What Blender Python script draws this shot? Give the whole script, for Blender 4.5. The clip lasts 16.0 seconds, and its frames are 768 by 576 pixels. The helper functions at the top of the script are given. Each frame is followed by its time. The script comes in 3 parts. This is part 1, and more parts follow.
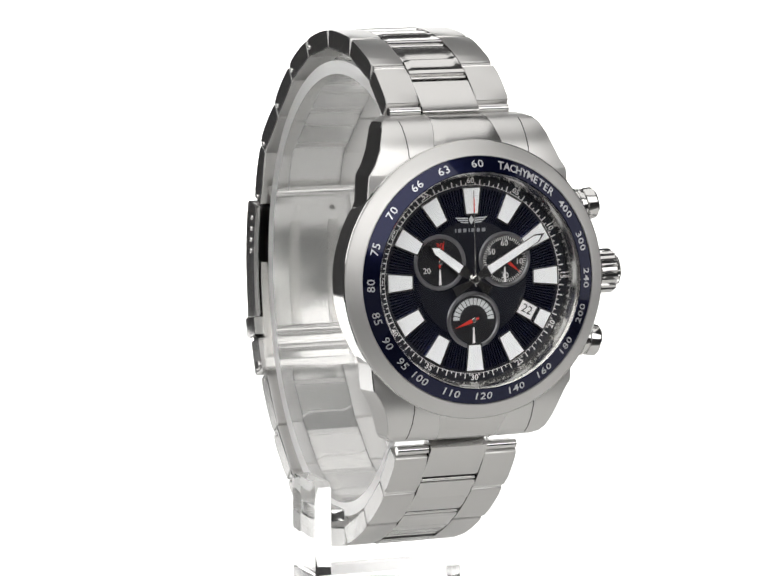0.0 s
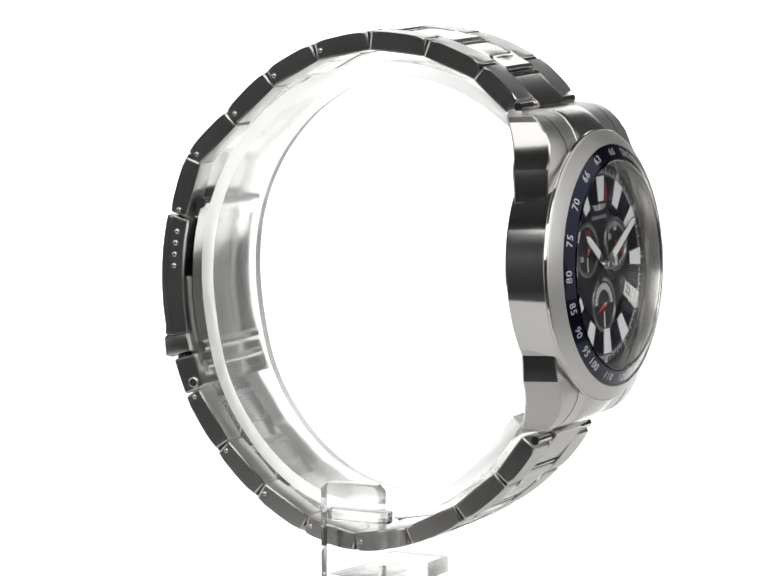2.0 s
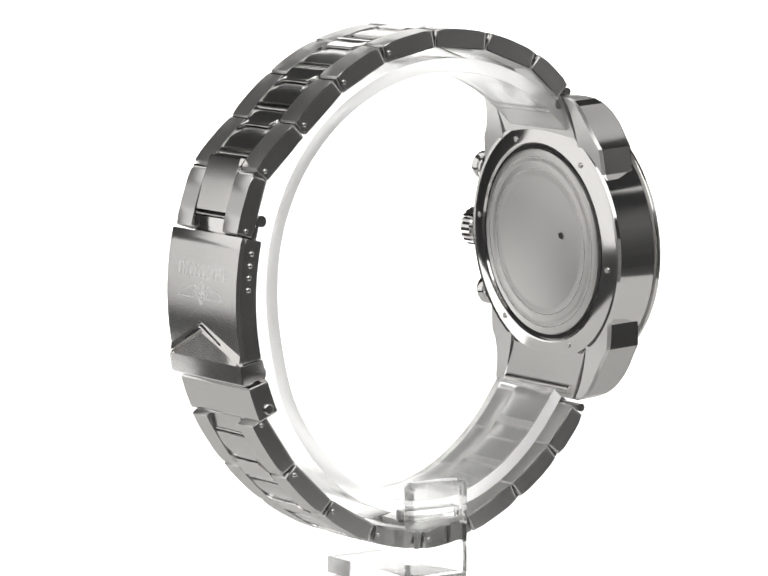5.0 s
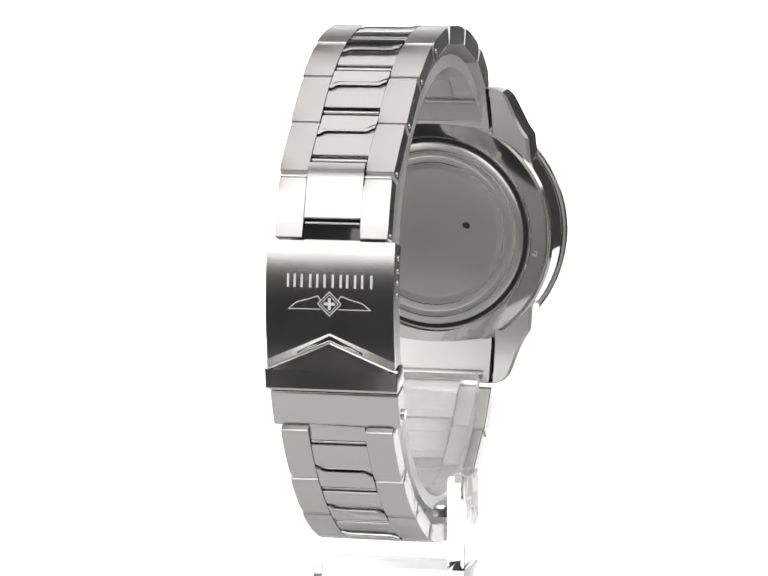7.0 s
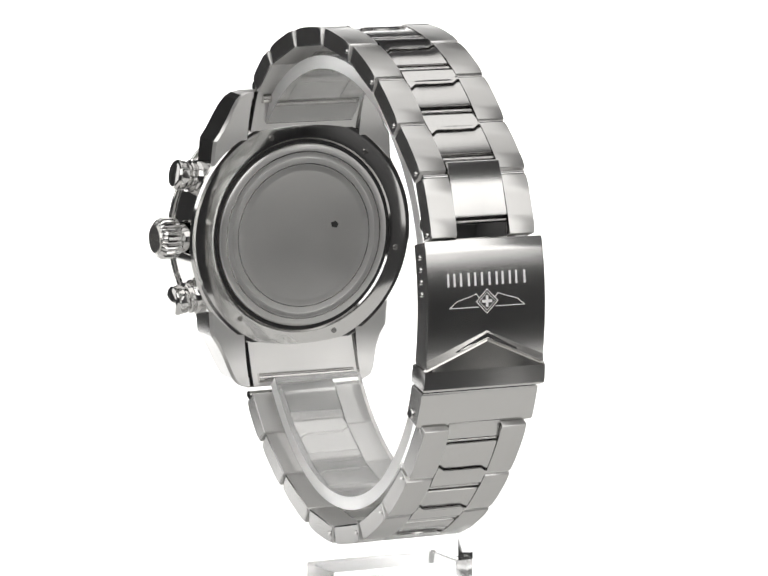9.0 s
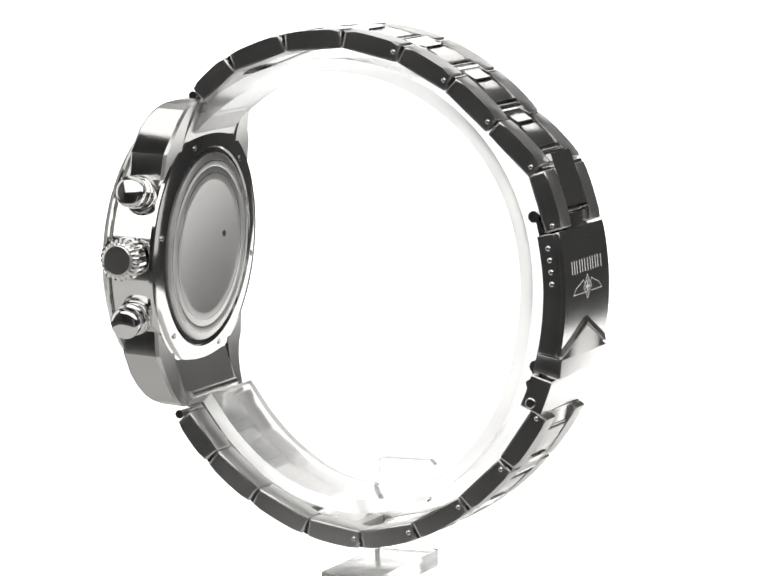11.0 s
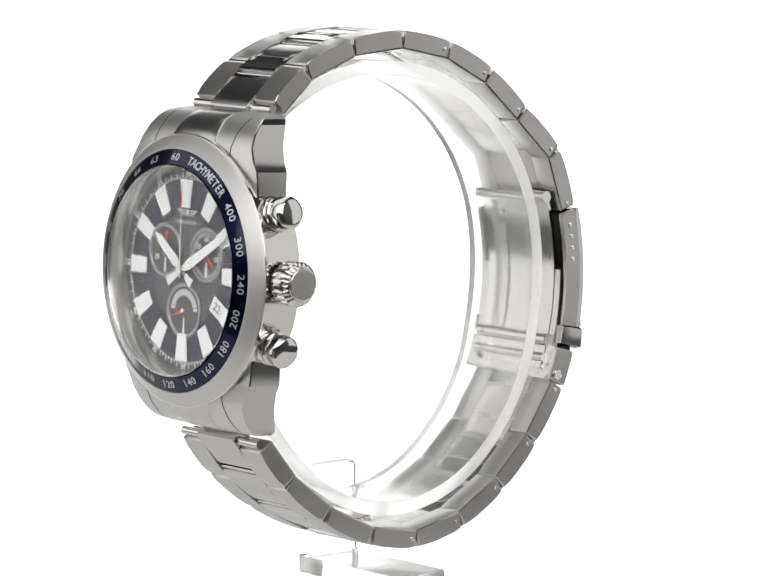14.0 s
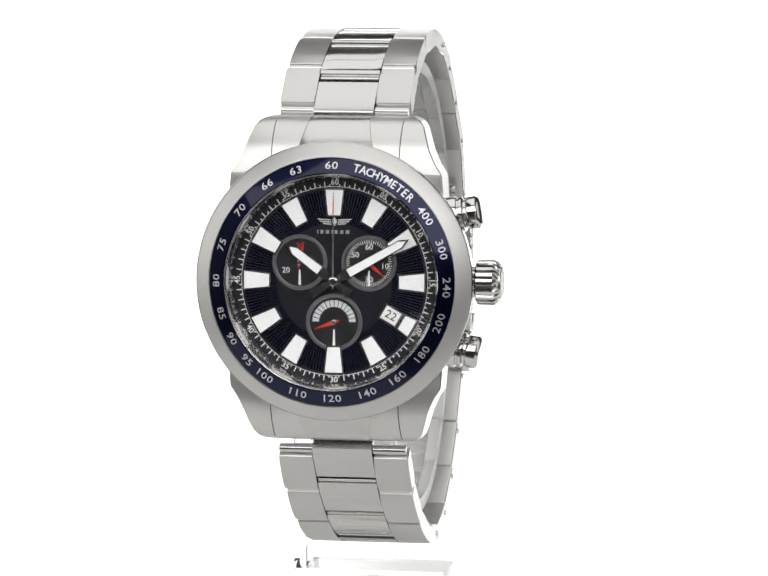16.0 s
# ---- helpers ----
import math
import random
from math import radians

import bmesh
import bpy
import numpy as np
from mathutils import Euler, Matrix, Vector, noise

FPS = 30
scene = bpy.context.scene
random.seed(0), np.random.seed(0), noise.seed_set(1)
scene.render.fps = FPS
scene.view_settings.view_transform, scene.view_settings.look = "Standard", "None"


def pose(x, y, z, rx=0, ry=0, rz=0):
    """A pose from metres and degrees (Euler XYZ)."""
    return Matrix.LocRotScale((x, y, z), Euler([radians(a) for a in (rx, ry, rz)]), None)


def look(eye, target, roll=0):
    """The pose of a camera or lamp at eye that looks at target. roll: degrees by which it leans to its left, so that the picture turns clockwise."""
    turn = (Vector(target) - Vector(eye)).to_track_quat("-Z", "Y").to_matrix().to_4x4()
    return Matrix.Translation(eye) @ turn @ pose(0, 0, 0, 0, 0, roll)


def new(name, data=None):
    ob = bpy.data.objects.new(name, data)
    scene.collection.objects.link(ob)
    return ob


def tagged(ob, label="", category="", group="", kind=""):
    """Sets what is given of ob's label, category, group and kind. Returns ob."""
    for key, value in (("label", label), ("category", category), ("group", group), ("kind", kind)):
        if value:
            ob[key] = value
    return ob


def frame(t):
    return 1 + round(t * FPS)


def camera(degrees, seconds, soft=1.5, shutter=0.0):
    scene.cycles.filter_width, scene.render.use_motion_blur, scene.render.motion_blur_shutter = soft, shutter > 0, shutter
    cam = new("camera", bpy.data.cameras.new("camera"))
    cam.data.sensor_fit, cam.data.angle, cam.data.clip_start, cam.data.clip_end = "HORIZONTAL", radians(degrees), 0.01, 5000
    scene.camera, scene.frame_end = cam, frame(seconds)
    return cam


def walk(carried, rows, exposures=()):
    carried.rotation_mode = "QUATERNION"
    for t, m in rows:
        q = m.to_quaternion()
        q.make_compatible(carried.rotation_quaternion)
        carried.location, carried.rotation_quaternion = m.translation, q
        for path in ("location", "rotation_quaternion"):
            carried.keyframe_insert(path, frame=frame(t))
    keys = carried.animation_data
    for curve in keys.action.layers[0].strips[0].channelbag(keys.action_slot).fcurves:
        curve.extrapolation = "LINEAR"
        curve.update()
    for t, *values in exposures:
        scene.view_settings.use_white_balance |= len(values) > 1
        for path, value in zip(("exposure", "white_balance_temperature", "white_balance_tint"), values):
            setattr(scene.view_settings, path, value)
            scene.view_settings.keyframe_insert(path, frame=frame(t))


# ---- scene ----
# ---------- camera and its walk ----------
MM = 0.001
DIST = 0.7263            # from the lens to the turning axis
TILT = radians(7.169)    # the lens looks down on the watch
HC = 0.0800              # height of the bracelet's middle over the table
cam = camera(10.454, 16.0, soft=1.6)
EYE = (0.00021, -DIST * math.cos(TILT), HC + DIST * math.sin(TILT))
STAND_STILL = look(EYE, (0.00021, 0, HC), -0.206)
walk(cam, [(0.0, STAND_STILL), (16.0, STAND_STILL)])
TURN_0, TURN_RATE = 21.7, 20.519   # degrees, degrees a second

# ---------- world and lights ----------
world = bpy.data.worlds.new("studio_world")
scene.world = world
world.use_nodes = True
world.node_tree.nodes["Background"].inputs[0].default_value = (0.9, 0.95, 1.0, 1)
world.node_tree.nodes["Background"].inputs[1].default_value = 0.03


def softbox(name, eye, target, sx, sy, watts):
    data = bpy.data.lights.new(name, "AREA")
    data.shape, data.size, data.size_y, data.energy = "RECTANGLE", sx, sy, watts
    data.color = (1.0, 0.985, 0.965)
    ob = new(name, data)
    ob.matrix_world = look(eye, target)
    return ob


softbox("softbox_front", (0, -1.27, 0.92), (0, 0, 0.08), 4.2, 1.12, 25.5)
softbox("softbox_overhead", (0, 0.05, 0.90), (0, 0.049, 0), 0.95, 1.0, 2.8)
softbox("softbox_left", (-0.95, 0.085, 0.36), (0, 0.085, 0.2), 0.71, 0.95, 2.0)
softbox("softbox_right", (0.95, 0.085, 0.36), (0, 0.085, 0.2), 0.71, 0.95, 1.35)
scene.view_settings.exposure = 0.17


# ---------- materials ----------
def node_material(name):
    m = bpy.data.materials.new(name)
    m.use_nodes = True
    return m, m.node_tree.nodes, m.node_tree.links, m.node_tree.nodes["Principled BSDF"]


def metal(name, colour, rough, grain=(1, 1, 1), grain_amount=0.0, bump=0.0, smudge=0.04):
    """Steel with a directed brush grain and faint smudges."""
    m, nodes, links, bsdf = node_material(name)
    bsdf.inputs["Metallic"].default_value = 1.0
    bsdf.inputs["Base Color"].default_value = (*colour, 1)
    coords = nodes.new("ShaderNodeTexCoord")
    stretch = nodes.new("ShaderNodeMapping")
    stretch.inputs["Scale"].default_value = grain
    links.new(coords.outputs["Object"], stretch.inputs["Vector"])
    fine = nodes.new("ShaderNodeTexNoise")
    fine.inputs["Scale"].default_value = 1000
    fine.inputs["Detail"].default_value = 3
    links.new(stretch.outputs["Vector"], fine.inputs["Vector"])
    broad = nodes.new("ShaderNodeTexNoise")
    broad.inputs["Scale"].default_value = 160
    broad.inputs["Detail"].default_value = 4
    links.new(coords.outputs["Object"], broad.inputs["Vector"])
    a = nodes.new("ShaderNodeMapRange")
    a.inputs["To Min"].default_value, a.inputs["To Max"].default_value = rough - grain_amount, rough + grain_amount
    links.new(fine.outputs["Fac"], a.inputs["Value"])
    b = nodes.new("ShaderNodeMapRange")
    b.inputs["To Min"].default_value, b.inputs["To Max"].default_value = -smudge, smudge
    links.new(broad.outputs["Fac"], b.inputs["Value"])
    add = nodes.new("ShaderNodeMath")
    add.operation = "ADD"
    add.use_clamp = True
    links.new(a.outputs["Result"], add.inputs[0])
    links.new(b.outputs["Result"], add.inputs[1])
    links.new(add.outputs["Value"], bsdf.inputs["Roughness"])
    if bump:
        bm_node = nodes.new("ShaderNodeBump")
        bm_node.inputs["Strength"].default_value = bump
        bm_node.inputs["Distance"].default_value = 0.00003
        links.new(fine.outputs["Fac"], bm_node.inputs["Height"])
        links.new(bm_node.outputs["Normal"], bsdf.inputs["Normal"])
    return m


def paint(name, colour, rough=0.4, coat=0.0, metallic=0.0, spread=0.08, scale=900):
    m, nodes, links, bsdf = node_material(name)
    noise_node = nodes.new("ShaderNodeTexNoise")
    coords = nodes.new("ShaderNodeTexCoord")
    links.new(coords.outputs["Object"], noise_node.inputs["Vector"])
    noise_node.inputs["Scale"].default_value = scale
    noise_node.inputs["Detail"].default_value = 3
    ramp = nodes.new("ShaderNodeMix")
    ramp.data_type = "RGBA"
    ramp.inputs[6].default_value = (*[c * (1 - spread) for c in colour], 1)
    ramp.inputs[7].default_value = (*[min(1, c * (1 + spread)) for c in colour], 1)
    links.new(noise_node.outputs["Fac"], ramp.inputs[0])
    links.new(ramp.outputs[2], bsdf.inputs["Base Color"])
    bsdf.inputs["Roughness"].default_value = rough
    bsdf.inputs["Coat Weight"].default_value = coat
    bsdf.inputs["Coat Roughness"].default_value = 0.03
    bsdf.inputs["Metallic"].default_value = metallic
    if coat >= 1:
        bsdf.inputs["Coat IOR"].default_value = 1.5
    return m


def clear(name, ior, rough, colour=(1, 1, 1), wave=0.15, through_light=1.0):
    m, nodes, links, bsdf = node_material(name)
    bsdf.inputs["Base Color"].default_value = (*colour, 1)
    bsdf.inputs["Transmission Weight"].default_value = through_light
    bsdf.inputs["IOR"].default_value = ior
    bsdf.inputs["Roughness"].default_value = rough
    noise_node = nodes.new("ShaderNodeTexNoise")
    coords = nodes.new("ShaderNodeTexCoord")
    links.new(coords.outputs["Object"], noise_node.inputs["Vector"])
    noise_node.inputs["Scale"].default_value = 90
    bm_node = nodes.new("ShaderNodeBump")
    bm_node.inputs["Strength"].default_value = wave
    bm_node.inputs["Distance"].default_value = 0.0004
    links.new(noise_node.outputs["Fac"], bm_node.inputs["Height"])
    links.new(bm_node.outputs["Normal"], bsdf.inputs["Normal"])
    return m


STEEL = (0.66, 0.655, 0.645)
brushed = metal("brushed_steel", STEEL, 0.19, (5, 0.2, 0.2), 0.03, 0.04)
brushed_case = metal("brushed_case_steel", (0.72, 0.715, 0.705), 0.38, (5, 0.2, 0.2), 0.04, 0.04)
bezel_steel = metal("bezel_steel", (0.70, 0.695, 0.685), 0.48, (1, 1, 1), 0.03, 0.0, 0.03)
horn_steel = metal("horn_steel", (0.54, 0.535, 0.53), 0.13, (1, 1, 1), 0.015, 0.0, 0.02)
side_steel = metal("side_steel", (0.5, 0.495, 0.49), 0.22, (3, 3, 3), 0.05, 0.04)
ramp_steel = metal("ramp_steel", (0.68, 0.675, 0.665), 0.09, (1, 1, 1), 0.02, 0.0, 0.03)
polished = metal("polished_steel", (0.70, 0.695, 0.685), 0.085, (1, 1, 1), 0.015, 0.0, 0.02)
link_steel = metal("outer_link_steel", STEEL, 0.33, (5, 0.2, 0.2), 0.04, 0.05)
panel_steel = metal("panel_steel", STEEL, 0.24, (1, 1, 1), 0.015, 0.0, 0.03)
centre_steel = metal("centre_link_steel", STEEL, 0.2, (5, 0.2, 0.2), 0.02, 0.02)
satin = metal("satin_steel", (0.66, 0.65, 0.63), 0.24, (1, 1, 1), 0.015, 0.0, 0.05)
matt_steel = metal("matt_steel", (0.62, 0.615, 0.605), 0.37, (1, 1, 1), 0.02, 0.0, 0.06)
blue_ring = paint("blue_bezel_enamel", (0.0022, 0.0045, 0.034), 0.2, 0.5, 0.8)
dial_paint = paint("black_blue_dial_lacquer", (0.0035, 0.004, 0.009), 0.3, 0.1)
ridge_paint = paint("blue_dial_ridges", (0.006, 0.009, 0.042), 0.2, 0.0, 0.85)
black_paint = paint("black_counter", (0.006, 0.006, 0.008), 0.35, 0.2)
grey_print = paint("grey_print", (0.35, 0.36, 0.38), 0.4, 0.0, 0.5)
white_print = paint("white_print", (0.80, 0.80, 0.80), 0.5)
silver_print = paint("silver_print", (0.68, 0.69, 0.71), 0.3, 0.0, 0.6)
lume = paint("white_luminous_paint", (0.85, 0.87, 0.88), 0.5, 0.2, 0.0, 0.03)
red_paint = paint("red_lacquer", (0.65, 0.03, 0.02), 0.35, 0.3)
# near-black: shade painted into slits and grooves, also a seam and a mark
shade_and_mark = paint("shade_and_mark_black", (0.02, 0.02, 0.02), 0.6)
engraving = paint("pale_engraving", (0.9, 0.9, 0.9), 0.6)
sapphire = clear("watch_crystal", 1.4, 0.0, (1, 1, 1), 0.0)
acrylic = clear("clear_acrylic", 1.47, 0.02, (0.995, 0.997, 0.995))


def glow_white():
    m, nodes, links, bsdf = node_material("glowing_white_sweep")
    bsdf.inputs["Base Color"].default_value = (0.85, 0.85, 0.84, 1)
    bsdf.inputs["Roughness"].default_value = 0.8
    # emission stands in for the light falling on the white backdrop
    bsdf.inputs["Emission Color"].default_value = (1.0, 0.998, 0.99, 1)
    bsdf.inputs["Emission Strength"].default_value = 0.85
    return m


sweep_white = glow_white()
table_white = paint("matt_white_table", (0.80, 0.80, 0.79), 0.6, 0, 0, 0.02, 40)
hazy_acrylic = clear("hazy_acrylic", 1.40, 0.14, (0.995, 0.997, 0.995), 0.15, 0.9)
soft_acrylic = clear("soft_acrylic", 1.30, 0.10, (0.995, 0.997, 0.995))
faint_acrylic = clear("faint_acrylic", 1.15, 0.06, (0.99, 0.993, 0.99))
frosted = clear("frosted_acrylic_edge", 1.47, 0.28, (1, 1, 1), 0.15, 0.7)
dark_wall = paint("dark_studio_wall", (0.20, 0.20, 0.203), 0.8, 0, 0, 0.15, 6)


# ---------- building helpers ----------
LIFT = {}


def root_of(ob):
    while ob.parent:
        ob = ob.parent
    return ob


def part(name, bm, material, parent, label="", smooth=35, sides=None):
    """One mesh object under a thing or a part, from a bmesh in millimetres round the bracelet's middle."""
    lift = LIFT[root_of(parent).name]
    bmesh.ops.recalc_face_normals(bm, faces=bm.faces)
    for v in bm.verts:
        v.co = Vector((v.co.x * MM, v.co.y * MM, v.co.z * MM + lift))
    for f in bm.faces:
        f.smooth = len(f.verts) <= 8
    for e in bm.edges:
        if len(e.link_faces) == 2 and e.calc_face_angle(0) > radians(smooth):
            e.smooth = False
    me = bpy.data.meshes.new(name)
    bm.to_mesh(me)
    bm.free()
    me.materials.append(material)
    if sides:
        # flanks that face across the watch are polished
        me.materials.append(sides)
        for f in me.polygons:
            f.material_index = int(abs(f.normal.x) > 0.75)
    ob = new(name, me)
    ob.parent = parent
    if label:
        tagged(ob, label)
    return ob


def thing(name, base, label, category):
    ob = new(name)
    LIFT[ob.name] = HC - base
    ob.location = (0, 0, base)
    return tagged(ob, label, category)


def prism(bm, outline, x0, x1, frame_m=None, bevel=0.0, segments=2):
    """A solid from a closed outline of (y, z), drawn out along x."""
    a = [bm.verts.new((x0, y, z)) for y, z in outline]
    b = [bm.verts.new((x1, y, z)) for y, z in outline]
    faces = [bm.faces.new(a), bm.faces.new(list(reversed(b)))]
    n = len(outline)
    for i in range(n):
        faces.append(bm.faces.new((a[i], b[i], b[(i + 1) % n], a[(i + 1) % n])))
    verts = a + b
    if bevel:
        edges = list({e for f in faces[:2] for e in f.edges})
        out = bmesh.ops.bevel(bm, geom=edges, offset=bevel, segments=segments, affect="EDGES", profile=0.6)
        verts = list({v for f in out["faces"] for v in f.verts} | {v for v in verts if v.is_valid})
    return verts


def lathe(bm, profile, steps=96, start=0.0, sweep=360.0, centre=(0, 0, 0)):
    """Turns a closed profile of (radius, height) round the local z axis."""
    closed = sweep >= 359.9
    count = steps if closed else steps + 1
    rings = []
    for i in range(count):
        a = radians(start + sweep * i / steps)
        rings.append([bm.verts.new((centre[0] + r * math.cos(a), centre[1] + r * math.sin(a), centre[2] + h)) for r, h in profile])
    n = len(profile)
    for i in range(steps):
        p, q = rings[i], rings[(i + 1) % count]
        for k in range(n):
            bm.faces.new((p[k], q[k], q[(k + 1) % n], p[(k + 1) % n]))
    if not closed:
        bm.faces.new(rings[0])
        bm.faces.new(list(reversed(rings[-1])))
    return [v for r in rings for v in r]


def disc(bm, radius, z0, z1, steps=64, cx=0.0, cy=0.0, bevel=0.0):
    b = min(bevel, radius * 0.5)
    rows = [(radius, z0), (radius, z1 - b)] + ([(radius - b * 0.3, z1 - b * 0.3), (radius - b, z1)] if b else [])
    rings = [[bm.verts.new((cx + r * math.cos(2 * math.pi * i / steps), cy + r * math.sin(2 * math.pi * i / steps), h)) for i in range(steps)] for r, h in rows]
    bm.faces.new(list(reversed(rings[0])))
    bm.faces.new(rings[-1])
    for p, q in zip(rings, rings[1:]):
        for i in range(steps):
            bm.faces.new((p[i], p[(i + 1) % steps], q[(i + 1) % steps], q[i]))
    return [v for r in rings for v in r]


def slab(bm, points, z0, z1):
    """A flat solid from a closed outline of (x, y)."""
    a = [bm.verts.new((x, y, z0)) for x, y in points]
    b = [bm.verts.new((x, y, z1)) for x, y in points]
    bm.faces.new(list(reversed(a)))
    bm.faces.new(b)
    n = len(points)
    for i in range(n):
        bm.faces.new((a[i], a[(i + 1) % n], b[(i + 1) % n], b[i]))
    return a + b


def moved(bm, verts, m):
    for v in verts:
        v.co = m @ v.co


def lettering(bm, text, size, m, depth=0.03, squeeze=1.0, bold=0.0):
    """Solid letters of the built-in font, centred on the origin of m, in its xy plane."""
    data = bpy.data.curves.new("lettering", "FONT")
    data.body, data.size, data.align_x, data.align_y = text, size, "CENTER", "CENTER"
    data.extrude, data.offset, data.resolution_u = depth, bold, 2
    ob = bpy.data.objects.new("lettering", data)
    scene.collection.objects.link(ob)
    dg = bpy.context.evaluated_depsgraph_get()
    dg.update()
    me = bpy.data.meshes.new_from_object(ob.evaluated_get(dg))
    me.transform(m @ Matrix.Diagonal((squeeze, 1, 1, 1)))
    bm.from_mesh(me)
    bmesh.ops.remove_doubles(bm, verts=bm.verts, dist=0.001)
    bpy.data.objects.remove(ob)
    bpy.data.curves.remove(data)
    bpy.data.meshes.remove(me)


# ---------- the setting ----------
def build_setting():
    # white panels made to glow, no lamps: a narrow one lying behind the watch, a wide one standing
    def panel(name, lo, hi, label):
        bm = bmesh.new()
        bmesh.ops.create_cube(bm, size=1)
        for v in bm.verts:
            v.co = Vector([l + (h - l) * (c + 0.5) for l, h, c in zip(lo, hi, v.co)])
        bmesh.ops.bevel(bm, geom=list(bm.edges), offset=0.001, segments=1, affect="EDGES")
        me = bpy.data.meshes.new(name)
        bm.to_mesh(me)
        bm.free()
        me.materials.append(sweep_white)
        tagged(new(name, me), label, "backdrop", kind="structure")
    panel("backdrop_floor", (-0.27, 0.122, -0.02), (0.27, 0.948, 0.0), "white ground panel behind the watch, made to glow")
    panel("backdrop", (-0.40, 0.95, -0.03), (0.40, 0.97, 0.58), "plain white backdrop behind the watch, made to glow")
    # table under the watch and the plain dark studio round it
    def box(name, lo, hi, label, material=dark_wall):
        bm = bmesh.new()
        bmesh.ops.create_cube(bm, size=1)
        for v in bm.verts:
            v.co = Vector([l + (h - l) * (c + 0.5) for l, h, c in zip(lo, hi, v.co)])
        me = bpy.data.meshes.new(name)
        bm.to_mesh(me)
        bm.free()
        me.materials.append(material)
        tagged(new(name, me), label, name.split("_")[0], kind="structure")
    box("table", (-0.2, -0.125, -0.03), (0.2, 0.119, 0.0), "matt white table top under the stand", table_white)
    # unseen plinth, added to lift the watch clear of the table's reflection
    bm = bmesh.new()
    disc(bm, 0.009, 0.0, HC - 0.05136, 48, -0.0018, -0.0013)
    me = bpy.data.meshes.new("plinth")
    bm.to_mesh(me)
    bm.free()
    me.materials.append(table_white)
    tagged(new("plinth", me), "small round white plinth added unseen under the stand", "plinth", kind="structure")
    X, Y, Z0, Z1 = 2.3, 1.9, -0.75, 1.9
    # unseen card, added to put a pale reflection into the link sides
    box("board_1", (-0.26, -0.80, Z0), (-0.03, -0.79, 0.06), "unseen pale bounce card added beside the camera to lighten reflections", table_white)
    box("floor", (-X, -Y, Z0 - 0.1), (X, Y, Z0), "dark plain studio floor")
    box("ceiling", (-X, -Y, Z1), (X, Y, Z1 + 0.1), "dark plain studio ceiling")
    box("wall_north", (-X, Y, Z0), (X, Y + 0.1, Z1), "dark plain studio wall")
    box("wall_south", (-X, -Y - 0.1, Z0), (X, -Y, Z1), "dark plain studio wall")
    box("wall_east", (X, -Y, Z0), (X + 0.1, Y, Z1), "dark plain studio wall")
    box("wall_west", (-X - 0.1, -Y, Z0), (-X, Y, Z1), "dark plain studio wall")


build_setting()

# ---------- the watch ----------
MID = -0.7        # the bracelet's middle plane in x
watch = thing("wristwatch", HC - 0.0447, "steel chronograph wristwatch with dark dial and blue bezel on stand", "wristwatch")

# pins of the bracelet from the upper lug over the top and the clasp to the lower lug: (y, z)
PINS_TOP = [(-31.0, 32.8), (-24.0, 39.0), (-14.1, 42.8), (-3.3, 43.7), (7.2, 41.4), (16.2, 36.5), (23.9, 29.5), (31.6, 22.1), (34.9, 12.0)]
PINS_LOW = [(-34.1, -22.2), (-28.2, -29.7), (-20.2, -36.1), (-10.4, -41.0), (-0.4, -42.7), (9.7, -40.5), (18.7, -35.2), (26.2, -28.0), (32.4, -18.8)]
MIDDLE = Vector((0, 0, 1))


def link_frame(a, b):
    """Origin at pin a, x across, y along the chain, z outwards."""
    a3, b3 = Vector((0, *a)), Vector((0, *b))
    along = (b3 - a3).normalized()
    out = Vector((1, 0, 0)).cross(along)
    if out.dot((a3 + b3) / 2 - MIDDLE) < 0:
        out = -out
    m = Matrix((Vector((1, 0, 0)), along, out)).transposed().to_4x4()
    m.translation = a3 + Vector((MID, 0, 0))
    return m, (b3 - a3).length


def link_outline(l0, l1, thick, dome, lead=0.35):
    """Side outline of a link piece (along, out): flat below, slightly domed above, ends eased."""
    t = thick / 2
    pts = [(l0, -t + 0.25), (l0 + 0.25, -t), (l1 - 0.25, -t), (l1, -t + 0.25), (l1, t - lead)]
    for i in range(7):
        u = 1 - i / 6
        x = l0 + 0.18 + (l1 - l0 - 0.36) * u
        pts.append((x, t - 0.10 + dome * (1 - (2 * u - 1) ** 2)))
    pts.append((l0, t - lead))
    return pts


def loft(bm, sections):
    """Joins rounded box sections, each a ring of points."""
    rings = [[bm.verts.new(p) for p in s] for s in sections]
    n = len(rings[0])
    for p, q in zip(rings, rings[1:]):
        for i in range(n):
            bm.faces.new((p[i], p[(i + 1) % n], q[(i + 1) % n], q[i]))
    bm.faces.new(list(reversed(rings[0])))
    bm.faces.new(rings[-1])


def s_bend(u):
    """Sideways sweep of the step across a centre link, u from -1 to 1."""
    k = max(0.0, min(1.0, (abs(u) - 0.68) / 0.32))
    return math.copysign(0.8 * k * k * (3 - 2 * k), u)


ACROSS = [-1, -0.95, -0.9, -0.85, -0.8, -0.74, -0.68, 0, 0.68, 0.74, 0.8, 0.85, 0.9, 0.95, 1]


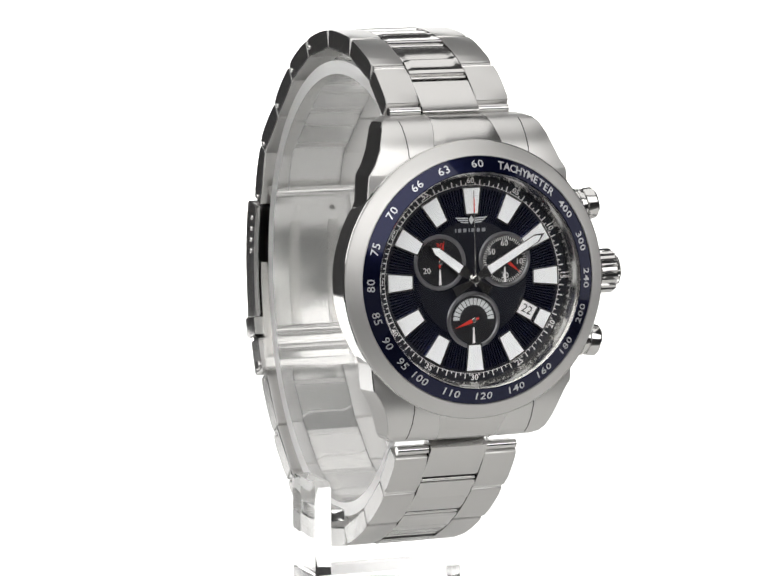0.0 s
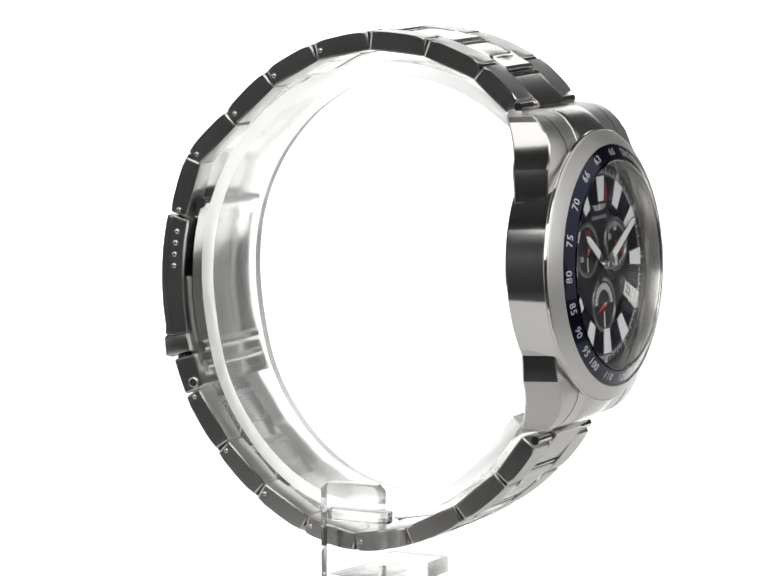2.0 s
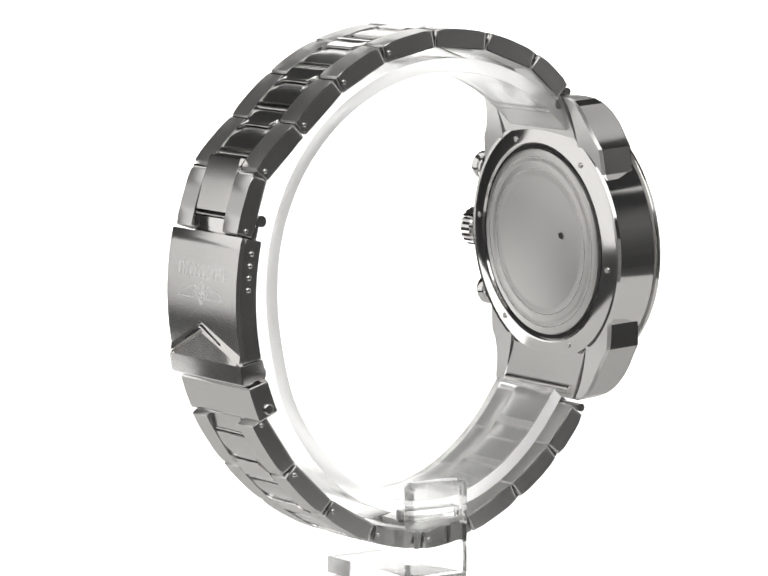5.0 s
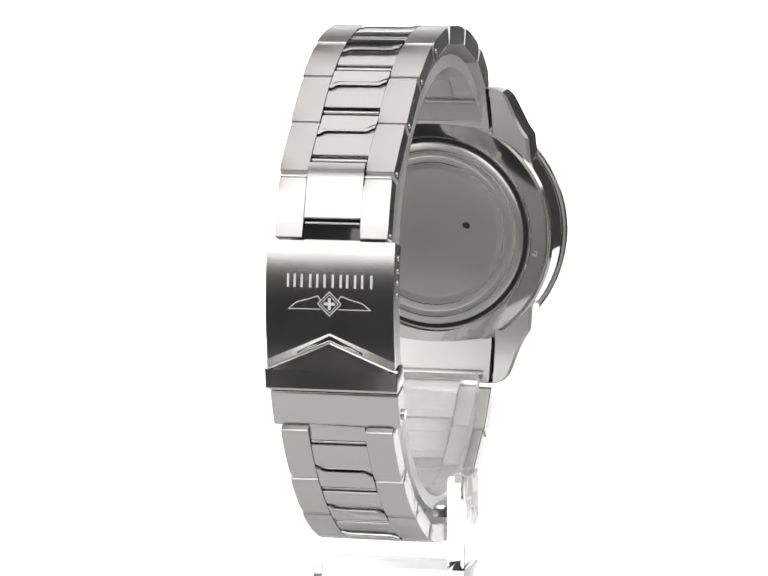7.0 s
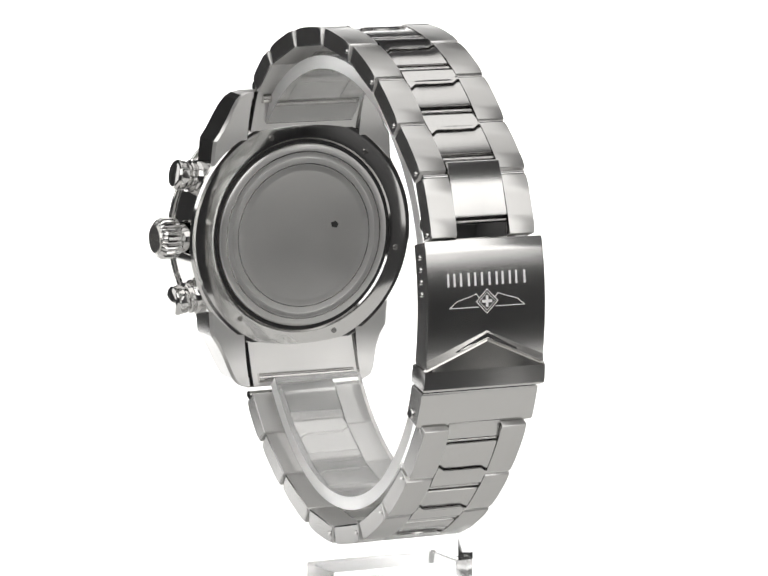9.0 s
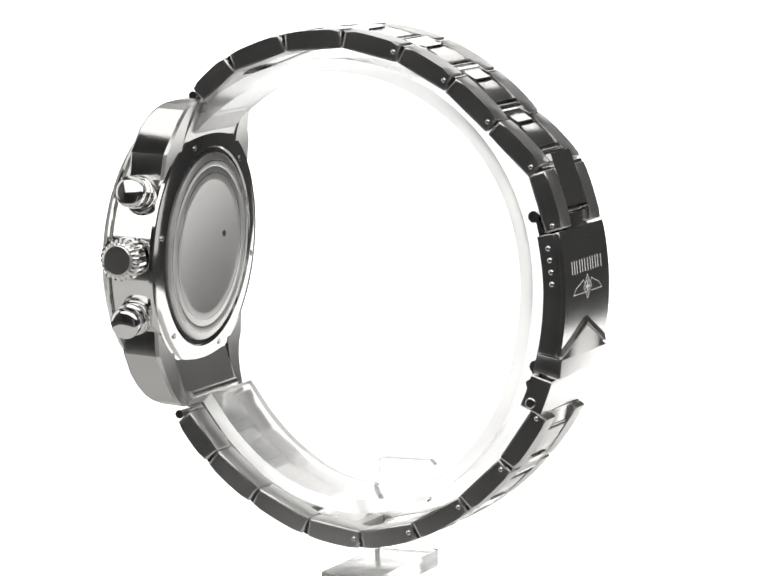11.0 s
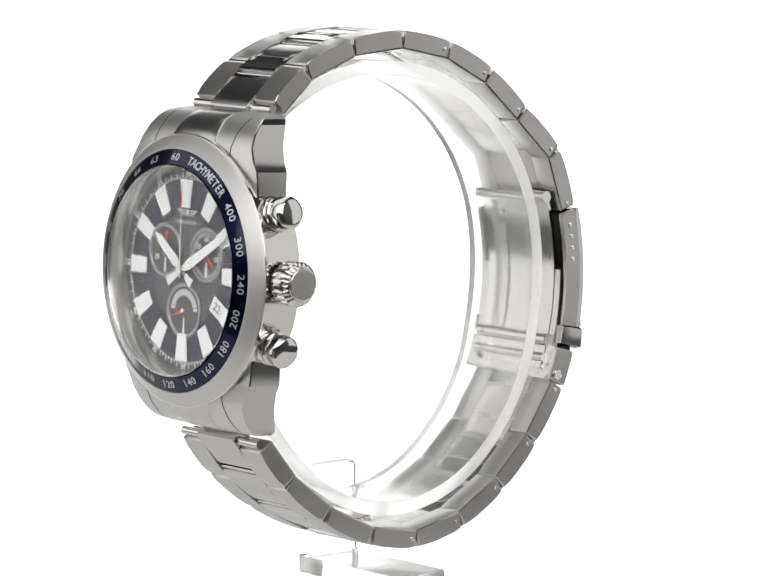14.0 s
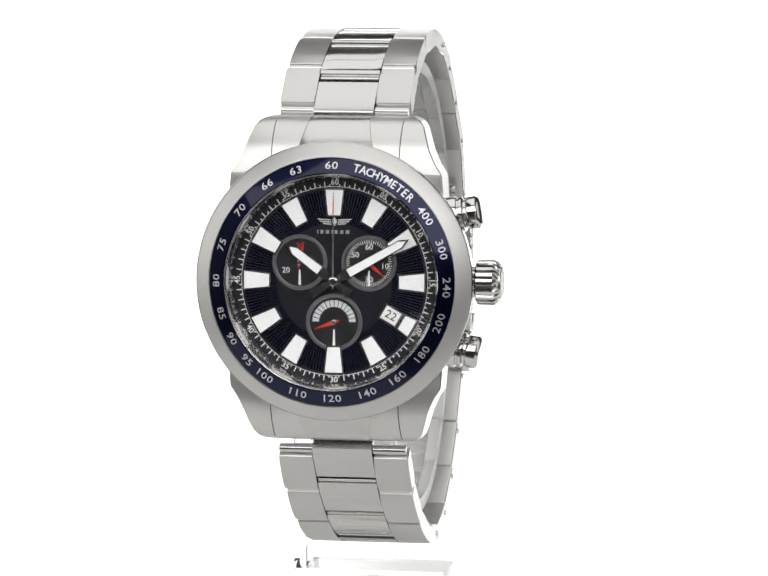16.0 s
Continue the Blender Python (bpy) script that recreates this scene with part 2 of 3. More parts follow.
def bracelet_side(pins, name):
    n = len(pins) - 1
    for i in range(n):
        m, length = link_frame(pins[i], pins[i + 1])
        u = i / (n - 1)
        wide = 10.9 - 1.25 * u
        core = 5.0 - 0.2 * u
        link = None
        for s in (-1, 1):
            bm = bmesh.new()
            inner, outer = sorted((s * (core + 0.09), s * wide))
            prism(bm, link_outline(0.2 if i else 0.95, length - 0.2, 3.3, 0.22), inner, outer, bevel=0.36)
            moved(bm, bm.verts, m)
            ob = part("outer_link", bm, link_steel, watch, sides=side_steel)
            # bright hinge bar in the joint, and pin heads on the edge of the links that can be taken out
            bm = bmesh.new()
            disc(bm, 0.75 if i == 0 else 0.5, core + 0.15, wide - 0.25, 14)
            moved(bm, bm.verts, m @ Matrix.Translation((0, 0.1 if i == 0 else 0.0, 0.55 if i == 0 else 0.85)) @ pose(0, 0, 0, 0, 90 * s, 0))
            part("hinge_bar", bm, polished, ob, "bright hinge bar in the joint")
            if i >= 3:
                bm = bmesh.new()
                disc(bm, 0.45, -0.3, 0.22, 14, bevel=0.3)
                moved(bm, bm.verts, m @ Matrix.Translation((s * wide, length - 1.15, 0)) @ pose(0, 0, 0, 0, 90 * s, 0))
                part("pin_head", bm, polished, ob, "polished round pin end")
        # centre piece, set towards the case; a ramp with a step and a flat
        shift = -0.27 * length if i else 0.0
        gap = 0.9 if i < n - 1 else 0.52
        end = length * 0.73 - gap
        wide_slit = 0.46 + gap
        first = shift + 0.50 if i else -1.0
        plain = i == 0 or (i == n - 1 and name == "upper")
        step = first if plain else shift + 0.42 + 0.40 * length
        t = 1.5
        bm = bmesh.new()
        rows = []
        for u in ACROSS:
            lo = step if plain else step + 0.17 + s_bend(u)
            rows.append([(u * core, p, q) for p, q in ((lo, -t), (end, -t), (end, t - 0.3), (end - 0.12, t + 0.0), (end - 0.5, t + 0.08), ((lo + end) / 2, t + 0.16), (lo + 0.3, t + 0.08), (lo, t - 0.1))])
        loft(bm, rows)
        moved(bm, bm.verts, m)
        flat = part("centre_link", bm, centre_steel, watch)
        if not plain:
            bm = bmesh.new()
            rows = []
            for u in ACROSS:
                hi = step - 0.17 + s_bend(u)
                side = [(first, -t), (hi, -t), (hi, t - 0.1), (hi - 0.10, t + 0.22), (hi - 0.35, t + 0.24)]
                side += [(first + 0.35 + (hi - 0.7 - first) * q, t - 0.25 + 0.45 * q * q) for q in (0.9, 0.75, 0.6, 0.45, 0.3, 0.15, 0.0)] + [(first, t - 0.5)]
                rows.append([(u * core, p, q) for p, q in side])
            loft(bm, rows)
            moved(bm, bm.verts, m)
            part("ramp", bm, ramp_steel, flat, "smooth sloping end of the link")
            # near-black strip, the dark line along the step put in as colour
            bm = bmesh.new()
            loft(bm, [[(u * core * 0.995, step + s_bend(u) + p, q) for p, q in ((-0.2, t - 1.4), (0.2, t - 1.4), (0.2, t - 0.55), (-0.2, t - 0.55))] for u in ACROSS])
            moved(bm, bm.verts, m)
            part("step_shade", bm, shade_and_mark, flat, "near-black curved strip painting the shade along the link's step")
        if i == n - 1:
            bm = bmesh.new()
            prism(bm, [(end + 0.85, -t), (length + 0.3, -t), (length + 0.3, t - 1.0), (length, t - 0.85), (end + 1.0, t - 0.2), (end + 0.85, t - 0.4)], -core, core, bevel=0.1)
            moved(bm, bm.verts, m)
            part("end_bar", bm, polished if name == "upper" else centre_steel, flat, "steel bar beside the clasp")
        # steel underside that closes the slit and the groove towards the wrist
        bm = bmesh.new()
        prism(bm, [(end - 0.02, -t + 0.03), (end + wide_slit + 0.02, -t + 0.03), (end + wide_slit + 0.02, -0.42), (end - 0.02, -0.42)], -core * 0.99, core * 0.99)
        if not plain:
            loft(bm, [[(u * core * 0.99, step + s_bend(u) + p, q) for p, q in ((-0.2, -t + 0.03), (0.2, -t + 0.03), (0.2, t - 1.42), (-0.2, t - 1.42))] for u in ACROSS])
        moved(bm, bm.verts, m)
        part("underside", bm, link_steel, flat)
        # near-black filler that paints the slit's shade, with a thin rod in it
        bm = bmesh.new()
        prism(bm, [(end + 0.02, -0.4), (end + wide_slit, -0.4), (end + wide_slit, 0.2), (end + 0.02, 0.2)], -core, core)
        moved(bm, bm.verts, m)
        part("slit", bm, shade_and_mark, flat, "near-black filler painting the shade in the slit between the centre links")
        bm = bmesh.new()
        disc(bm, 0.2 if i == n - 1 else 0.3, -core * 0.97, core * 0.97, 12)
        moved(bm, bm.verts, m @ Matrix.Translation((0, end + (0.56 if i == n - 1 else 0.92), 1.2)) @ pose(0, 0, 0, 0, 90, 0))
        part("rod", bm, polished, flat, "thin polished rod in the slit")


bracelet_side(PINS_TOP, "upper")
bracelet_side(PINS_LOW, "lower")

# ---------- clasp ----------
CL_C, CL_R = Vector((0, -12.4, 1.0)), 49.8


def arc_yz(r, deg):
    a = radians(deg)
    return (CL_C.y + r * math.cos(a), CL_C.z + r * math.sin(a))


def arc_solid(bm, r0, r1, a0, a1, x0, x1, steps=20, bevel=0.0):
    outline = [arc_yz(r0, a0 + (a1 - a0) * i / steps) for i in range(steps + 1)]
    outline += [arc_yz(r1, a1 + (a0 - a1) * i / steps) for i in range(steps + 1)]
    return prism(bm, outline, MID + x0, MID + x1, bevel=bevel)


def build_clasp():
    a_top, a_fold, a_end = 13.0, -11.8, -24.0
    bm = bmesh.new()
    arc_solid(bm, CL_R - 0.9, CL_R, a_top, a_fold + 0.1, -10.9, 10.9, bevel=0.2)
    cover = part("clasp_cover", bm, brushed, watch, "brushed curved clasp cover with an engraved emblem")
    for s in (-1, 1):
        bm = bmesh.new()
        lo, hi = sorted((s * 10.0, s * 10.88))
        arc_solid(bm, CL_R - 4.0, CL_R - 0.92, a_top, a_fold + 0.1, lo, hi, bevel=0.12)
        side = part("side_wall", bm, side_steel, cover)
        # domed discs instead of holes, shaped to catch the glint of each hole
        for k in range(4):
            y, z = arc_yz(CL_R - 2.4, 10.2 - 2.45 * k)
            bm = bmesh.new()
            disc(bm, 0.5, -0.2, 0.2, 16, bevel=0.35)
            moved(bm, bm.verts, Matrix.Translation((MID + s * 10.9, y, z)) @ pose(0, 0, 0, 0, 90 * s, 0))
            part("hole_glint", bm, polished, side, "polished dome imitating the glint of an adjusting hole")
    # fold-over lock with its pointed upper edge
    bm = bmesh.new()
    prism(bm, [arc_yz(CL_R - 4.0, a_fold - 0.1), arc_yz(CL_R + 0.55, a_fold - 0.1), arc_yz(CL_R + 0.95, -15.3), arc_yz(CL_R + 0.75, -15.7), arc_yz(CL_R - 4.0, -15.7)],
          MID - 11.3, MID + 11.3, bevel=0.2)
    lock = part("fold_over_lock", bm, brushed, watch, "brushed fold-over safety lock", sides=side_steel)
    bm = bmesh.new()
    rows = [[], []]
    cols = 16
    for i in range(cols + 1):
        x = -11.3 + 22.6 * i / cols
        top = a_fold + 0.15 + 5.6 * max(0.0, 1 - abs(x) / 11.3)
        for j, r in enumerate((CL_R + 0.02, CL_R + 0.3)):
            y, z = arc_yz(r, top - 0.5 * j)
            y2, z2 = arc_yz(r + 0.24 * j, a_fold - 0.08)
            rows[j].append((bm.verts.new((MID + x, y, z)), bm.verts.new((MID + x, y2, z2))))
    for j in (0, 1):
        for p, q in zip(rows[j], rows[j][1:]):
            bm.faces.new((p[0], q[0], q[1], p[1]))
    for p, q, p1, q1 in zip(rows[0], rows[0][1:], rows[1], rows[1][1:]):
        bm.faces.new((p[0], q[0], q1[0], p1[0]))
        bm.faces.new((p[1], q[1], q1[1], p1[1]))
    for k in (0, -1):
        a, b = rows[0][k], rows[1][k]
        bm.faces.new((a[0], a[1], b[1], b[0]))
    part("pointed_flap", bm, satin, lock, "flap with a shallow pointed edge", 12)
    def peak(x):
        return a_fold + 0.15 + 5.6 * max(0.0, 1 - abs(x) / 11.3)
    bm = bmesh.new()
    loft(bm, [[(MID + x, *arc_yz(CL_R + h, peak(x) + d)) for d, h in ((1.5, 0.0), (1.5, 0.03), (0.12, 0.42), (0.12, 0.0))] for x in (-10.9, -8, -5.4, -2.7, 0, 2.7, 5.4, 8, 10.9)])
    part("chevron_band", bm, satin, lock, "slanting satin band over the flap")
    # raised strip, not an opening; its near-black colour paints the slot's shade
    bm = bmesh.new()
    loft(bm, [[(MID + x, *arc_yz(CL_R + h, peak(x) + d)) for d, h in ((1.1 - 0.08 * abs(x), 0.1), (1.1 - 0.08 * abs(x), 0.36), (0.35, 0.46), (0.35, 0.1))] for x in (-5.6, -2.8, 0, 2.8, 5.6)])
    part("finger_slot_shade", bm, shade_and_mark, lock, "raised near-black strip painting the shade of the fingernail slot")
    bm = bmesh.new()
    loft(bm, [[(MID + x, *arc_yz(CL_R + h, peak(x) + d)) for d, h in ((0.86 - 0.06 * abs(x), 0.2), (0.86 - 0.06 * abs(x), 0.5), (0.52, 0.54), (0.52, 0.2))] for x in (-5.0, -2.5, 0, 2.5, 5.0)])
    part("finger_ridge", bm, polished, lock, "bright ridge in the slot")
    bm = bmesh.new()
    arc_solid(bm, CL_R - 1.5, CL_R + 0.3, -15.72, -16.05, -10.95, 10.95, bevel=0.1)
    part("lip", bm, polished, lock, "bright polished lip under the lock")
    # near-black arc, shade of the groove painted as colour
    bm = bmesh.new()
    arc_solid(bm, CL_R - 2.5, CL_R - 0.9, -16.06, -16.62, -10.6, 10.6)
    part("groove", bm, shade_and_mark, lock, "near-black arc painting the shade in the groove under the lock")
    # end box of the clasp
    bm = bmesh.new()
    arc_solid(bm, CL_R - 4.2, CL_R - 0.35, -16.63, a_end, -10.9, 10.9, bevel=0.3)
    box = part("clasp_end", bm, brushed, watch, "brushed end of the clasp", sides=side_steel)
    for s in (-1, 1):
        for k, (r, a, d) in enumerate(((CL_R - 2.6, -13.4, 0.5), (CL_R - 2.7, -22.4, 0.95))):
            bm = bmesh.new()
            disc(bm, d, -0.2, 0.25, 18, bevel=0.2)
            moved(bm, bm.verts, Matrix.Translation((MID + s * 11.0, *arc_yz(r, a))) @ pose(0, 0, 0, 0, 90 * s, 0))
            part("hinge_pin", bm, polished, box, "polished hinge pin end")
    # folding blades inside the clasp
    bm = bmesh.new()
    arc_solid(bm, CL_R - 4.6, CL_R - 3.9, 17.0, -22.0, -8.2, 8.2, bevel=0.15)
    blade = part("folding_blade", bm, polished, watch, "polished curved inner folding blade")
    for s in (-1, 1):
        bm = bmesh.new()
        lo, hi = sorted((s * 8.3, s * 9.7))
        arc_solid(bm, CL_R - 4.5, CL_R - 3.3, 0.5, -21.0, lo, hi, bevel=0.2)
        part("folding_arm", bm, satin, blade, "narrow arm at the edge of the folding blade")
    for x in (-3.6, 3.6):
        bm = bmesh.new()
        arc_solid(bm, CL_R - 4.85, CL_R - 4.55, 10.0, -14.0, x - 0.9, x + 0.9, bevel=0.1)
        part("blade_rib", bm, satin, blade)
    for a, r in ((17.2, 1.0), (-15.5, 1.1), (-19.5, 0.8)):
        bm = bmesh.new()
        disc(bm, r, -8.6, 8.6, 16)
        moved(bm, bm.verts, Matrix.Translation((MID, *arc_yz(CL_R - 4.6, a))) @ pose(0, 0, 0, 0, 90, 0))
        part("hinge", bm, polished, blade, "polished hinge barrel")
    for x in (-3.2, 3.2):
        bm = bmesh.new()
        disc(bm, 0.5, 0, 0.35, 14, bevel=0.1)
        y, z = arc_yz(CL_R - 4.6, 13.0)
        moved(bm, bm.verts, Matrix.Translation((MID + x, y, z)) @ pose(0, 0, 0, 90, 0, 0))
        part("rivet", bm, polished, blade, "bright rivet head")
    # engraved winged emblem: thin raised lines, and bars for the name under it
    def on_cover(x, z_deg, h):
        return (MID + x, *arc_yz(CL_R + h, z_deg))
    def stroke(bm, pts, width=0.14, cap=0.33):
        for (xa, za), (xb, zb) in zip(pts, pts[1:]):
            d = Vector((xb - xa, zb - za))
            p = Vector((-d.y, d.x)).normalized() * width / 2
            d = d.normalized() * width * cap
            quad = [(xa - d.x + p.x, za - d.y + p.y), (xb + d.x + p.x, zb + d.y + p.y), (xb + d.x - p.x, zb + d.y - p.y), (xa - d.x - p.x, za - d.y - p.y)]
            lo = [bm.verts.new(on_cover(x, z / 0.869, -0.02)) for x, z in quad]
            hi = [bm.verts.new(on_cover(x, z / 0.869, 0.02)) for x, z in quad]
            bm.faces.new(lo)
            bm.faces.new(hi)
            for i in range(4):
                bm.faces.new((lo[i], lo[(i + 1) % 4], hi[(i + 1) % 4], hi[i]))
    Z = 0.95
    bm = bmesh.new()
    for s in (-1, 1):
        stroke(bm, [(s * 7.0, Z - 0.9), (s * 5.6, Z + 0.2), (s * 3.4, Z + 0.8), (s * 2.0, Z + 1.3), (s * 1.5, Z + 0.6)])
        stroke(bm, [(s * 7.0, Z - 0.9), (s * 1.6, Z - 0.9)])
    stroke(bm, [(0, Z + 2.0), (2.0, Z), (0, Z - 2.0), (-2.0, Z), (0, Z + 2.0)])
    stroke(bm, [(0, Z + 1.5), (1.5, Z), (0, Z - 1.5), (-1.5, Z), (0, Z + 1.5)], 0.1)
    stroke(bm, [(-0.8, Z), (0.8, Z)], 0.5)
    stroke(bm, [(0, Z - 0.8), (0, Z + 0.8)], 0.5)
    part("emblem", bm, engraving, cover, "pale engraved winged emblem")
    for x in (-7.1, -5.55, -4.35, -3.0, -1.9, -0.55, 0.85, 2.1, 3.3, 4.75, 5.95, 7.1):
        bm = bmesh.new()
        stroke(bm, [(x - 0.2, Z + 3.75), (x + 0.2, Z + 3.75)], 2.2, 0.0)
        part("name_bar", bm, engraving, cover, "pale engraved bar")


build_clasp()

# ---------- case ----------
FACE = Matrix.Translation((MID, -44.75, 6.45)) @ pose(0, 0, 0, 90 - 3.0, 0, 0)   # local z towards the viewer, y up the dial


def on_face(bm):
    moved(bm, bm.verts, FACE)
    return bm


def lug_section(half, y_front, y_back, up, ease=0.75):
    """Ring across the lug in face space: x across, y up the dial, z out."""
    e = ease
    pts = [(-half, y_back), (half, y_back), (half, y_front - e), (half - e * 0.4, y_front - e * 0.35), (half - e * 1.2, y_front)]
    pts += [(half * k, y_front + 0.12 * (1 - k * k)) for k in (0.6, 0.2, -0.2, -0.6)]
    pts += [(-half + e * 1.2, y_front), (-half + e * 0.4, y_front - e * 0.35), (-half, y_front - e)]
    return [(x, up, z) for x, z in pts]


def shoulder(h, f):
    """Front line of a lug from its flank inwards: across, out."""
    d = 0.35 + 0.12 * max(0.0, h - 13.4)
    return [(h, f - d - 0.25), (h - 0.12, f - d + 0.02)] + [(9 + (h - 9) * q, f - d * q * q) for q in (0.85, 0.7, 0.5, 0.25)]


def build_case():
    # middle of the case: polished flank
    bm = bmesh.new()
    lathe(bm, [(19.0, -10.6), (21.5, -10.6), (21.9, -10.2), (22.3, -3.3), (21.8, -2.95), (17.5, -2.95)], 128)
    part("case_middle", on_face(bm), polished, watch, "polished round case flank")
    # lugs above and below
    for s in (-1, 1):
        bm = bmesh.new()
        rows = [(17.6, 17.48, -3.0, -10.6), (19.2, 16.4, -3.22, -10.8), (21.5, 15.35, -3.7, -11.3), (23.5, 14.7, -4.8, -11.9),
                (25.2, 14.1, -6.3, -12.6), (26.1, 13.4, -7.6, -13.1), (26.6, 12.5, -9.0, -13.3), (26.85, 11.6, -10.8, -13.1)]
        loft(bm, [[(x, s * u, z) for x, z in [(-h, f - 2.4), (h, f - 2.4)] + shoulder(h, f) + [(4.5, f + 0.08), (-4.5, f + 0.08)]
                   + [(-x, z) for x, z in reversed(shoulder(h, f))]] for u, h, f, b in rows])
        lug = part("lug", on_face(bm), brushed_case, watch, "broad brushed integrated lug with rounded shoulders", 30, sides=horn_steel)
        horn = [(12.3, 18.3, -3.05, -10.3), (13.2, 17.85, -3.05, -10.35), (15.0, 17.72, -3.05, -10.4), (16.5, 17.6, -3.05, -10.5)] + rows
        for side in (-1, 1):
            bm = bmesh.new()
            rings = []
            for u, h, f, b in horn:
                inner = min(max(10.7, math.sqrt(max(0.0, 321 - u * u))), h - 1.3)
                top = [(max(x, inner + 0.3 - 0.05 * k), z - 0.03) for k, (x, z) in enumerate(shoulder(h, f))]
                rings.append([(side * x, s * u, z) for x, z in [(inner, b + 0.5), (inner + 0.4, b), (h - 0.5, b), (h + 0.01, b + 0.5)] + top + [(inner, f - 1.5)]])
            loft(bm, rings)
            part("horn", on_face(bm), brushed_case, lug, "polished flank and horn of the lug", 14, sides=horn_steel)
            # fine seam between the horn and the end link
            bm = bmesh.new()
            loft(bm, [[(side * (10.6 + x), s * u, f + z - 0.2 * (1.6 / (h - 9)) ** 2) for x, z in ((-0.07, -0.5), (0.07, -0.5), (0.07, 0.03), (-0.07, 0.03))] for u, h, f, b in rows[1:6]])
            part("seam", on_face(bm), shade_and_mark, lug, "fine dark seam of the end link")
        bm = bmesh.new()
        rows = [(18.5, 10.4, -5.5, -10.4), (20.5, 10.4, -6.2, -11.0), (23.0, 10.4, -7.5, -12.0), (25.0, 10.4, -9.3, -12.8), (26.3, 10.4, -11.2, -13.3), (26.8, 10.2, -12.2, -13.4)]
        loft(bm, [lug_section(h, f, b, s * u) for u, h, f, b in rows])
        part("end_link", on_face(bm), matt_steel, lug, "end link of the bracelet between the lugs")
        bm = bmesh.new()
        disc(bm, 0.85, -9.4, 9.4, 16)
        moved(bm, bm.verts, Matrix.Translation((0, s * 25.3, -13.0)) @ pose(0, 0, 0, 0, 90, 0))
        part("spring_bar_tube", on_face(bm), satin, lug, "steel tube of the spring bar")
        # flush centre panel that carries on the bracelet's middle row
        bm = bmesh.new()
        rows = [(21.2, 6.4, -3.55, -5.0), (22.5, 6.0, -4.15, -6.2), (23.5, 5.7, -4.7, -7.2), (25.2, 5.3, -6.2, -8.5), (26.2, 5.1, -7.6, -10.0), (26.7, 5.0, -9.1, -11.0), (26.85, 5.0, -10.7, -12.0)]
        loft(bm, [lug_section(h, f + 0.2, b, s * u, 0.12) for u, h, f, b in rows])
        part("centre_panel", on_face(bm), panel_steel, lug, "smooth centre panel of the lug")
    # bezel: steel rim
    bm = bmesh.new()
    lathe(bm, [(17.4, -3.0), (22.4, -3.0), (22.8, -2.9), (22.8, -2.45), (22.6, -2.15), (21.4, -1.2), (20.5, -0.66), (20.35, -0.64), (20.2, -0.95), (17.4, -0.95)], 160)
    bezel = part("bezel", on_face(bm), bezel_steel, watch, "brushed steel bezel rim", 15)
    bm = bmesh.new()
    lathe(bm, [(17.75, -0.93), (20.2, -0.93), (20.22, -0.76), (20.1, -0.7), (17.85, 0.35), (17.7, 0.25)], 160)
    band = bmesh.new()
    lathe(band, [(22.5, -2.97), (22.8, -2.97), (22.9, -2.88), (22.9, -2.5), (22.82, -2.42), (22.5, -2.42)], 160)
    part("bezel_band", on_face(band), polished, bezel, "polished edge of the bezel")
    ring = part("tachymeter_ring", on_face(bm), blue_ring, watch, "glossy dark blue enamel tachymeter ring with white numerals")
    slope = math.degrees(math.atan2(1.05, 2.25))
    def ring_pose(deg, r, inward):
        m = pose(0, 0, 0, 0, 0, -deg) @ Matrix.Translation((0, r, -0.7 + (20.1 - r) * 1.05 / 2.25 + 0.01)) @ pose(0, 0, 0, -slope, 0, 0)
        return m @ pose(0, 0, 0, 0, 0, 180) if inward else m
    for text, deg in (("60", 0), ("400", 54.5), ("300", 72.8), ("240", 91.5), ("200", 109.5), ("180", 127.5), ("160", 144.5), ("140", 161.5), ("120", 179.5), ("110", 197),
                      ("100", 215.5), ("95", 227), ("90", 240), ("85", 253.5), ("80", 270), ("75", 288), ("70", 307.5), ("66", 326), ("63", 342)):
        inward = 100 < deg < 262
        for k, c in enumerate(text):
            bm = bmesh.new()
            at = deg + (-1 if inward else 1) * 3.45 * (k - (len(text) - 1) / 2)
            lettering(bm, c, 1.85, FACE @ ring_pose(at, 19.0, inward), 0.02, 1.15, 0.012)
            part("digit", bm, silver_print, ring, "white printed digit")
    for k, c in enumerate("TACHYMETER"):
        bm = bmesh.new()
        lettering(bm, c, 2.0, FACE @ ring_pose(12.6 + 3.35 * k, 19.0, False), 0.02, 0.85, 0.03)
        part("letter", bm, silver_print, ring, "white printed letter")
    # crystal
    bm = bmesh.new()
    disc(bm, 17.68, -0.45, 0.55, 96, bevel=0.15)
    crystal = part("crystal", on_face(bm), sapphire, watch, "flat clear glass crystal")
    crystal.visible_shadow = False
    # case back
    bm = bmesh.new()
    lathe(bm, [(17.4, -10.0), (21.2, -10.0), (21.35, -10.5), (18.3, -11.2), (17.7, -11.2), (17.4, -10.9)], 128)
    ring = part("back_ring", on_face(bm), polished, watch, "polished ring round the case back")
    bm = bmesh.new()
    lathe(bm, [(0.01, -10.2), (17.6, -10.2), (17.6, -10.4), (16.7, -10.45), (16.6, -11.25), (16.2, -11.5), (14.3, -11.5), (14.15, -11.45), (14.0, -11.5), (11.9, -11.5), (11.6, -11.48), (11.2, -11.38), (0.01, -11.38)], 128)
    back = part("case_back", on_face(bm), matt_steel, watch, "round matt steel case back with faint rings")
